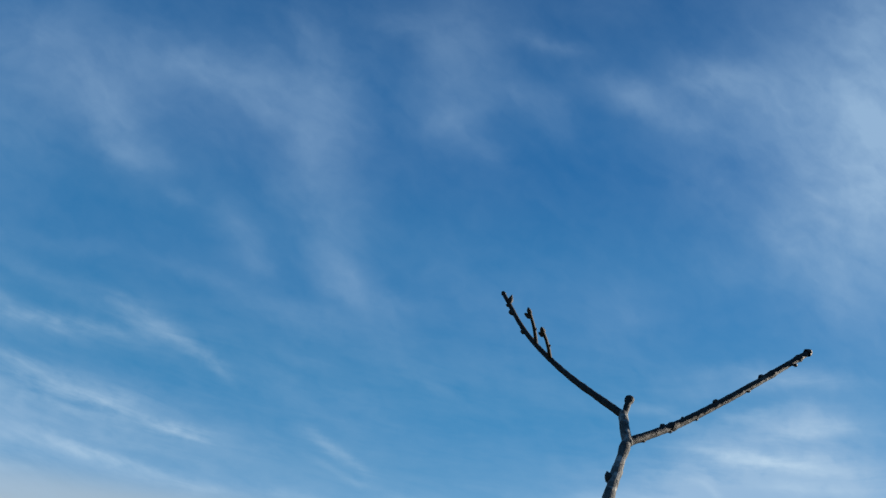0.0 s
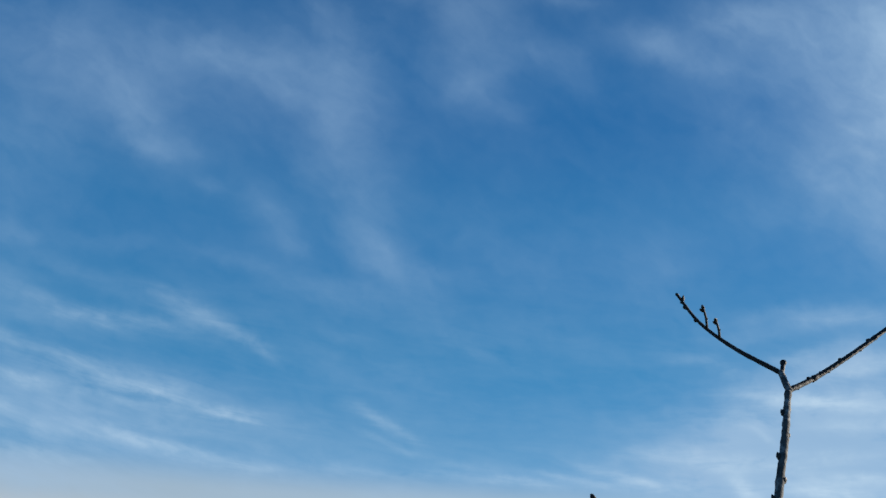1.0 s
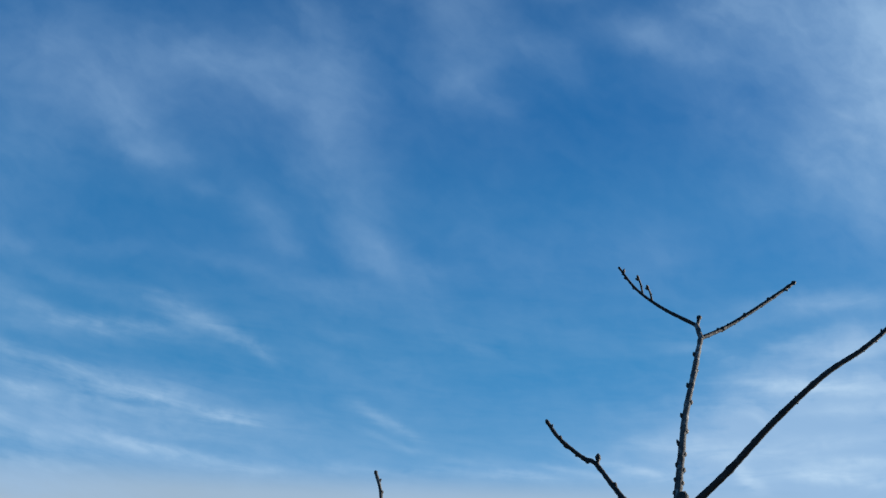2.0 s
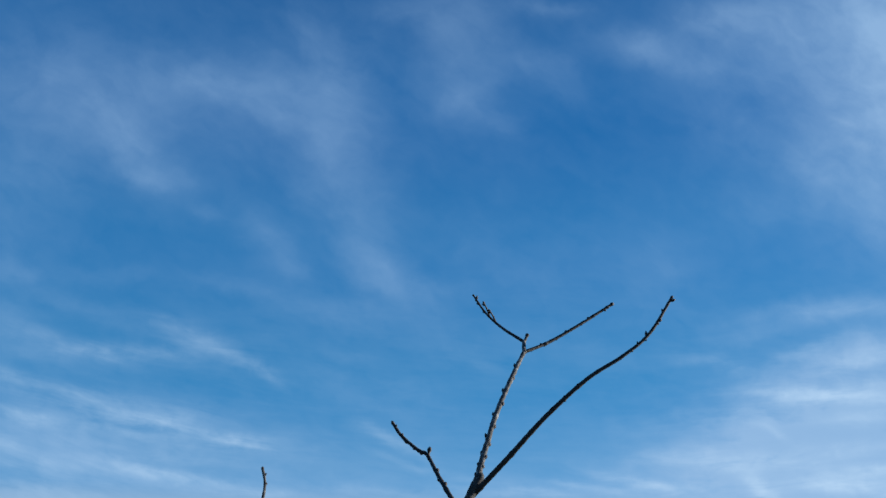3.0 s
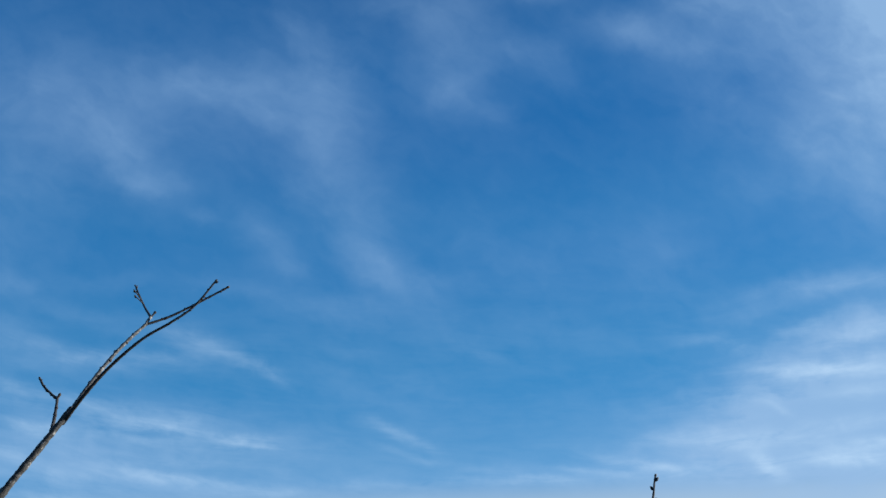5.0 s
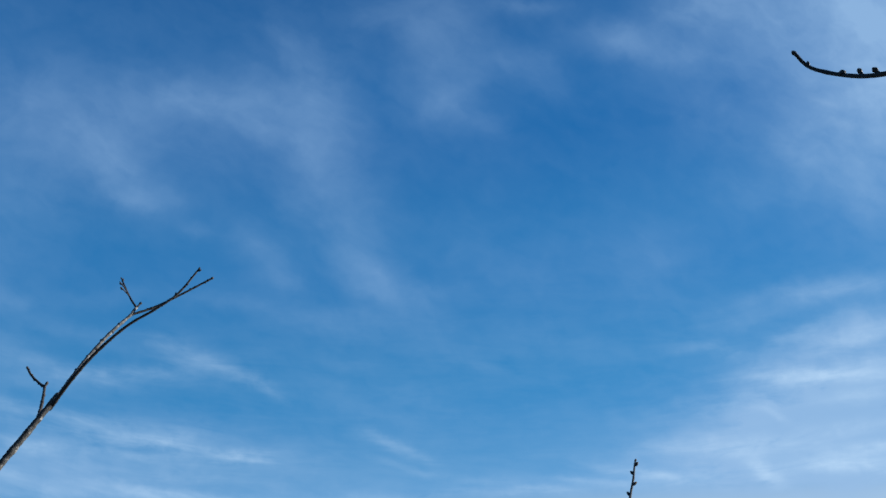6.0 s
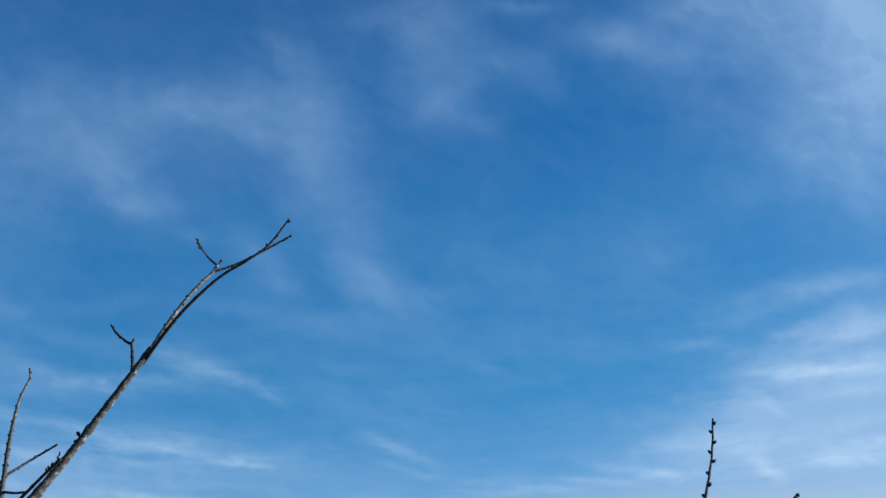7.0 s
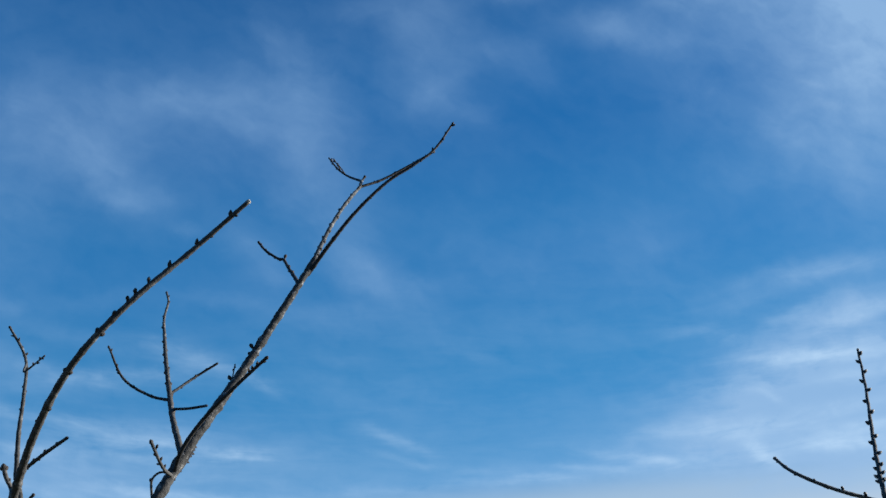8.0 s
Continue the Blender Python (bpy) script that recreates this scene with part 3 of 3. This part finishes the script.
stem("stub", [(0.1440, 0.568, 3.3245), (0.1470, 0.573, 3.3320), (0.1505, 0.578, 3.3410)], 0.0022, 0.0026, DARK_BARK, "pruned stub above the fork with a swollen head", end="none", rough=0.16, knobs=((0.92, 0.42),), step=0.0012)
curved = stem("twig", [(0.144, 0.570, 3.326), (0.109, 0.615, 3.363), (0.080, 0.648, 3.401), (0.057, 0.660, 3.440)], 0.0029, 0.0017, DARK_BARK, "slender curved twig with two short spurs", end="bud", rough=0.14, rings=5)
set_buds(curved, ((0.932, 330, 1.3, 0), (0.877, 160, 1.3, 1), (0.754, 150, 1.2, 1), (0.921, 160, 0.9, 1)))
for root, middle, tip in (((0.0872, 0.6406, 3.3918), (0.0824, 0.6276, 3.4018), (0.0763, 0.6170, 3.4110)), ((0.0978, 0.6286, 3.3777), (0.0926, 0.6145, 3.3850), (0.0862, 0.6030, 3.3920))):
    little = stem("spur", [root, middle, tip], 0.0016, 0.0013, DARK_BARK, "short fruiting spur with a fat bud", end="none")
    little.bud(0.93, None, 1.25, 0.0, 0)
    little.bud(0.84, 180, 1.2, 35.0, 0)
    little.bud(0.45, 0, 0.6, 40.0, 1)
scarred = stem("twig", [(0.142, 0.550, 3.303), (0.189, 0.576, 3.328), (0.247, 0.599, 3.366), (0.308, 0.623, 3.409)], 0.0030, 0.0024, DARK_BARK, "straight twig with knobbly bud scars", end="none", rough=0.14, knobs=((0.23, 0.22), (0.77, 0.25), (0.94, 0.35)))
scarred.bud(0.995, None, 1.9, 0.0, 1)
set_buds(scarred, ((0.188, 210, 1.2, 1), (0.212, 50, 1.0, 1), (0.072, 30, 0.8, 1), (0.459, 210, 1.2, 1), (0.624, 20, 0.9, 1), (0.716, 200, 1.3, 1), (0.344, 20, 0.8, 1), (0.887, 10, 0.7, 2), (0.289, 210, 0.7, 1)), 30)
kinked = stem("twig", [(0.0370, 0.3850, 3.0350), (0.0250, 0.4127, 3.0570), (0.0027, 0.4578, 3.0945), (-0.0163, 0.4926, 3.1286), (-0.0297, 0.5024, 3.1358), (-0.0570, 0.5082, 3.1584), (-0.0730, 0.5110, 3.1805)], 0.0038, 0.0023, DARK_BARK, "short kinked side twig", end="bud", rough=0.22, rings=9)
set_buds(kinked, ((0.638, 320, 1.7, 2), (0.698, 150, 1.7, 1), (0.761, 160, 1.1, 1), (0.830, 190, 1.2, 1), (0.888, 330, 1.2, 1), (0.960, 350, 0.9, 0), (0.466, 320, 1.6, 1), (0.384, 160, 1.3, 1), (0.314, 320, 1.6, 1), (0.839, 150, 1.0, 1)))
# side shoots low on the leading branch
side = stem("branch", [(-0.1290, 0.2600, 2.7160), (-0.150, 0.298, 2.746), (-0.180, 0.345, 2.799), (-0.207, 0.393, 2.863), (-0.233, 0.440, 2.930), (-0.257, 0.490, 2.992), (-0.279, 0.541, 3.044), (-0.287, 0.581, 3.091), (-0.297, 0.594, 3.119)], 0.0058, 0.0021, YOUNG_BARK, "wavy upright shoot with side twigs", end="bud", rough=0.18, rings=14)
set_buds(side, ((0.752, 190, 1.6, 1), (0.837, 210, 1.1, 1), (0.647, 190, 1.5, 1), (0.567, 190, 1.5, 1), (0.524, 180, 1.5, 1), (0.467, 190, 1.6, 1), (0.411, 190, 1.6, 1), (0.486, 0, 1.5, 1), (0.405, 0, 1.8, 1), (0.592, 20, 1.3, 1), (0.670, 10, 1.1, 1), (0.972, 0, 1.0, 0), (0.942, 10, 1.1, 1), (0.263, 0, 1.4, 1), (0.263, 180, 1.1, 1), (0.349, 10, 1.5, 1)))
hook = stem("twig", [(-0.196, 0.373, 2.836), (-0.243, 0.394, 2.853), (-0.288, 0.383, 2.886), (-0.312, 0.367, 2.945)], 0.0029, 0.0018, DARK_BARK, "hooked twig turning upward", end="bud", rough=0.18, rings=6)
set_buds(hook, ((0.947, 20, 1.0, 0), (0.787, 20, 1.2, 1), (0.709, 170, 1.4, 1), (0.740, 200, 1.0, 1), (0.497, 20, 1.0, 1), (0.284, 340, 0.9, 1)))
short = stem("twig", [(-0.202, 0.386, 2.850), (-0.176, 0.435, 2.887), (-0.135, 0.447, 2.914)], 0.0028, 0.0022, DARK_BARK, "short twig cut off at its end", end="none", rough=0.18)
set_buds(short, ((0.263, 40, 1.1, 1), (0.609, 240, 1.2, 1), (0.572, 50, 0.9, 1), (0.805, 210, 1.0, 1)))
stem("twig", [(-0.1880, 0.3620, 2.8180), (-0.1490, 0.3350, 2.8110), (-0.1086, 0.3098, 2.8081)], 0.0026, 0.0023, DARK_BARK, "level twig cut off at its end", end="none")
near_spur = stem("twig", [(-0.1380, 0.2480, 2.6950), (-0.1150, 0.2160, 2.7250), (-0.0757, 0.1969, 2.7657), (-0.0169, 0.1660, 2.8052), (0.0437, 0.1200, 2.8341)], 0.0036, 0.0024, DARK_BARK, "dark twig lying close along the branch", end="bud", rings=5)
set_buds(near_spur, ((0.834, 140, 1.3, 0), (0.911, 130, 1.3, 0), (0.955, 10, 1.0, 0), (0.867, 150, 1.3, 0)))
spur = stem("spur", [(-0.1405, 0.2460, 2.6900), (-0.113, 0.135, 2.691), (-0.116, 0.096, 2.723)], 0.0028, 0.0022, YOUNG_BARK, "crooked fruiting spur with fat buds", end="bud", rough=0.14)
set_buds(spur, ((0.911, 30, 1.0, 2), (0.874, 210, 1.3, 1), (0.799, 30, 1.2, 0), (0.760, 210, 1.1, 0), (0.667, 40, 1.1, 0), (0.949, 120, 1.3, 1)))
stem("twig", [(-0.185, 0.280, 2.664), (-0.179, 0.262, 2.688), (-0.161, 0.251, 2.698), (-0.1400, 0.2470, 2.6920)], 0.0021, 0.0017, YOUNG_BARK, "thin bent twig", end="none").bud(0.4, 180, 1.6, 20, 1)
set_buds(stem("spur", [(-0.1530, 0.2380, 2.6700), (-0.1590, 0.3274, 2.7052), (-0.1795, 0.4541, 2.7576), (-0.2100, 0.5400, 2.7850)], 0.0022, 0.0013, DARK_BARK, "small spur with a row of buds", end="bud"), ((0.310, 50, 1.0, 1), (0.570, 30, 1.0, 1), (0.793, 220, 0.9, 1), (0.942, 40, 0.9, 1), (0.706, 30, 1.0, 1), (0.469, 50, 1.2, 0), (0.627, 40, 1.2, 0), (0.693, 220, 1.2, 0), (0.793, 40, 1.2, 0), (0.898, 210, 1.1, 0)))
# front branch, cut at its end
set_buds(stem("spur", [(-0.0725, 0.3150, 2.8270), (-0.0690, 0.3230, 2.8560), (-0.0663, 0.3289, 2.8794)], 0.0011, 0.0011, DARK_BARK, "small spur standing off the branch", end="bud"), ((0.80, 200, 1.0, 1), (0.90, 20, 0.9, 1)))
front = stem("branch", [(-0.250, -0.020, 2.590)] + [(-0.218, -0.059, 2.646), (-0.155, -0.137, 2.710), (-0.089, -0.193, 2.770), (-0.025, -0.206, 2.828), (0.037, -0.191, 2.888), (0.106, -0.202, 2.938)], 0.0052, 0.0025, YOUNG_BARK, "long slanting branch with a pale pruned end", end="cut", rough=0.16, sides=16, step=0.003, rings=15)
set_buds(front, ((0.955, 190, 1.5, 0), (0.865, 200, 1.5, 0), (0.795, 210, 1.6, 0), (0.742, 220, 1.0, 2), (0.709, 210, 1.1, 2), (0.690, 210, 1.0, 2), (0.658, 210, 1.6, 1), (0.613, 20, 1.6, 1), (0.613, 200, 1.5, 1), (0.897, 10, 1.0, 1), (0.833, 30, 0.9, 1), (0.513, 350, 1.5, 1), (0.513, 190, 1.3, 1), (0.413, 350, 1.3, 1), (0.372, 180, 1.0, 1), (0.961, 350, 1.0, 0)))
set_buds(stem("spur", [(-0.222, -0.060, 2.640)] + [(-0.244, -0.019, 2.661), (-0.249, -0.026, 2.677), (-0.251, -0.030, 2.691)], 0.0030, 0.0026, YOUNG_BARK, "stubby fruiting spur", end="bud", rough=0.14), ((0.954, 210, 1.4, 1), (0.947, 30, 1.4, 1), (0.766, 30, 1.1, 1)))
stem("spur", [(-0.235, -0.040, 2.600), (-0.190, -0.010, 2.605)] + [(-0.306, 0.141, 2.659), (-0.301, 0.137, 2.670)], 0.0026, 0.0022, DARK_BARK, "stubby fruiting spur", end="bud", rough=0.14).bud(0.92, 0, 1.2, 30, 1)
# shoots behind the front branch
back_shoot = stem("branch", [(-0.525, 0.480, 2.736), (-0.531, 0.484, 2.820), (-0.533, 0.492, 2.900), (-0.541, 0.499, 2.974), (-0.577, 0.492, 3.042)], 0.0048, 0.0022, YOUNG_BARK, "upright shoot with a bent top", end="bud", rough=0.1, rings=10)
set_buds(back_shoot, ((0.884, 0, 1.3, 0), (0.833, 80, 1.4, 0), (0.773, 20, 1.1, 2), (0.926, 210, 1.2, 0), (0.567, 210, 1.4, 1), (0.424, 200, 1.4, 1), (0.537, 30, 1.1, 1), (0.685, 20, 1.5, 1), (0.275, 140, 1.2, 1)))
set_buds(stem("twig", [(-0.538, 0.498, 2.962), (-0.470, 0.377, 2.915), (-0.376, 0.269, 2.911)], 0.0022, 0.0015, YOUNG_BARK, "thin side twig with buds", end="bud"), ((0.779, 150, 1.1, 0), (0.821, 350, 1.1, 0), (0.904, 110, 1.1, 0), (0.945, 310, 0.9, 0)))
low_twig = stem("twig", [(-0.507, 0.449, 2.739), (-0.412, 0.351, 2.755), (-0.317, 0.252, 2.766)], 0.0036, 0.0028, DARK_BARK, "short rough twig", end="none", rough=0.14, rings=5)
set_buds(low_twig, ((0.381, 120, 1.6, 1), (0.610, 130, 1.8, 1), (0.464, 300, 1.4, 1), (0.839, 150, 1.4, 1), (0.235, 290, 1.3, 1)))
# east side of the crown
rod = stem("branch", [(1.2033, 0.7974, 2.5008), (1.1843, 0.7673, 2.5777), (1.2651, 0.9198, 2.7054), (1.3508, 1.0684, 2.8456), (1.3984, 1.1545, 2.9600)], 0.0054, 0.0028, YOUNG_BARK, "straight whip with alternate pointed buds", end="bud", rough=0.06, zigzag=(0.0006, 0.042), rings=17)
set_buds(rod, ((0.968, 330, 2.9, 0), (0.922, 160, 2.9, 0), (0.863, 345, 2.9, 0), (0.806, 170, 2.9, 0), (0.753, 350, 2.9, 0), (0.683, 145, 2.9, 0), (0.606, 330, 2.9, 0), (0.541, 160, 2.9, 0), (0.457, 345, 2.9, 0), (0.416, 170, 2.9, 0), (0.351, 350, 2.9, 0), (0.322, 145, 2.6, 0), (0.277, 330, 2.6, 0), (0.257, 160, 2.6, 0), (0.231, 345, 2.6, 0), (0.209, 170, 2.6, 0), (0.189, 145, 2.6, 0), (0.194, 350, 2.6, 0)), 40)
low_arm = stem("twig", [(1.233, 0.871, 2.559), (1.111, 0.838, 2.599), (1.035, 0.846, 2.643), (1.039, 0.948, 2.682)], 0.0048, 0.0034, YOUNG_BARK, "spreading twig with round buds", end="bud", rough=0.1, rings=6)
set_buds(low_arm, ((0.745, 320, 1.4, 1), (0.643, 140, 1.5, 1), (0.520, 350, 1.2, 0), (0.319, 20, 1.7, 2), (0.155, 10, 1.7, 2), (0.923, 120, 1.4, 1), (0.428, 180, 1.2, 1)))
east = stem("branch", [(1.240, 0.870, 2.500), (1.265, 0.930, 2.560)] + [(1.294, 0.927, 2.592), (1.343, 0.852, 2.629), (1.417, 0.816, 2.685), (1.476, 0.846, 2.725)], 0.0062, 0.0042, YOUNG_BARK, "stout forked twig", end="bud", rough=0.12, rings=7)
set_buds(east, ((0.735, 320, 2.2, 1), (0.693, 320, 2.2, 1), (0.817, 330, 1.6, 1), (0.596, 310, 2.2, 1), (0.919, 20, 1.5, 1)))
stem("twig", [(1.350, 0.843, 2.634), (1.334, 0.753, 2.664), (1.316, 0.663, 2.681)], 0.0046, 0.0036, YOUNG_BARK, "short side twig", end="bud", rough=0.14).buds(0.5, 0.95, 3, 180, 150, 1.7, 45, 1)
stem("twig", [(1.270, 0.900, 2.500)] + [(1.393, 0.988, 2.581), (1.411, 0.977, 2.610), (1.430, 0.967, 2.638)], 0.0038, 0.0030, YOUNG_BARK, "short side twig", end="bud", rough=0.14).buds(0.3, 0.9, 4, 0, 150, 1.6, 45, 1)
# overhanging twig on the south-east limb
over_twig = stem("branch", [(1.700, -0.620, 2.680), (1.630, -0.720, 2.830), (1.500, -0.810, 2.955), (1.360, -0.835, 2.990)] + [(1.239, -0.824, 2.986), (1.217, -0.808, 2.989), (1.204, -0.789, 3.000), (1.190, -0.767, 3.022), (1.180, -0.768, 3.035)], 0.0052, 0.0012, DARK_BARK, "overhanging twig curling up at its tip", end="bud", rough=0.08, rings=14)
set_buds(over_twig, ((0.983, 330, 0.7, 0), (0.946, 290, 1.2, 1), (0.926, 280, 0.8, 2), (0.911, 270, 0.8, 2)))

# ---- far grove on the horizon ----
def far_tree(x, y, height, spread, seed):
    rnd = random.Random(seed)
    t = new("far_tree")
    t.location = (x, y, -0.3)
    tagged(t, "bare dark tree of a distant grove on the horizon, haze in its bluish colour", "tree", "distant grove")
    bm = bmesh.new()
    top = height * 0.55
    rows = []
    for k in range(5):
        s = k / 4
        r = 0.16 * (1 - s * 0.7)
        rows.append([bm.verts.new((r * math.cos(a * 1.047) + 0.1 * s * rnd.uniform(-1, 1), r * math.sin(a * 1.047), top * s)) for a in range(6)])
    for a, b in zip(rows, rows[1:]):
        for q in range(6):
            bm.faces.new((a[q], a[(q + 1) % 6], b[(q + 1) % 6], b[q]))
    part("trunk", mesh_of(bm, "far_trunk", HAZED_TWIGS), t)
    bm = bmesh.new()
    for k in range(1500):
        u = rnd.uniform(0, 2 * math.pi)
        h = rnd.random() ** 0.8
        rad = spread * math.sqrt(max(0.05, 1 - (1.9 * h - 0.95) ** 2)) * rnd.uniform(0.15, 1.0) * (0.85 + 0.25 * math.sin(3 * u + seed))
        foot = Vector((0.5 * rad * math.cos(u), 0.5 * rad * math.sin(u), height * (0.25 + 0.5 * h)))
        end = Vector((rad * math.cos(u), rad * math.sin(u), height * (0.32 + 0.68 * h) + rnd.uniform(-0.3, 0.3)))
        side = Vector((math.sin(u), -math.cos(u), 0)) * 0.06
        up = Vector((0, 0, 0.06))
        vs = [bm.verts.new(foot + side), bm.verts.new(foot - side), bm.verts.new(foot + up), bm.verts.new(end)]
        for f in ((0, 1, 3), (1, 2, 3), (2, 0, 3)):
            bm.faces.new([vs[i] for i in f])
    part("crown", mesh_of(bm, "far_crown", HAZED_TWIGS, False), t)
    return t


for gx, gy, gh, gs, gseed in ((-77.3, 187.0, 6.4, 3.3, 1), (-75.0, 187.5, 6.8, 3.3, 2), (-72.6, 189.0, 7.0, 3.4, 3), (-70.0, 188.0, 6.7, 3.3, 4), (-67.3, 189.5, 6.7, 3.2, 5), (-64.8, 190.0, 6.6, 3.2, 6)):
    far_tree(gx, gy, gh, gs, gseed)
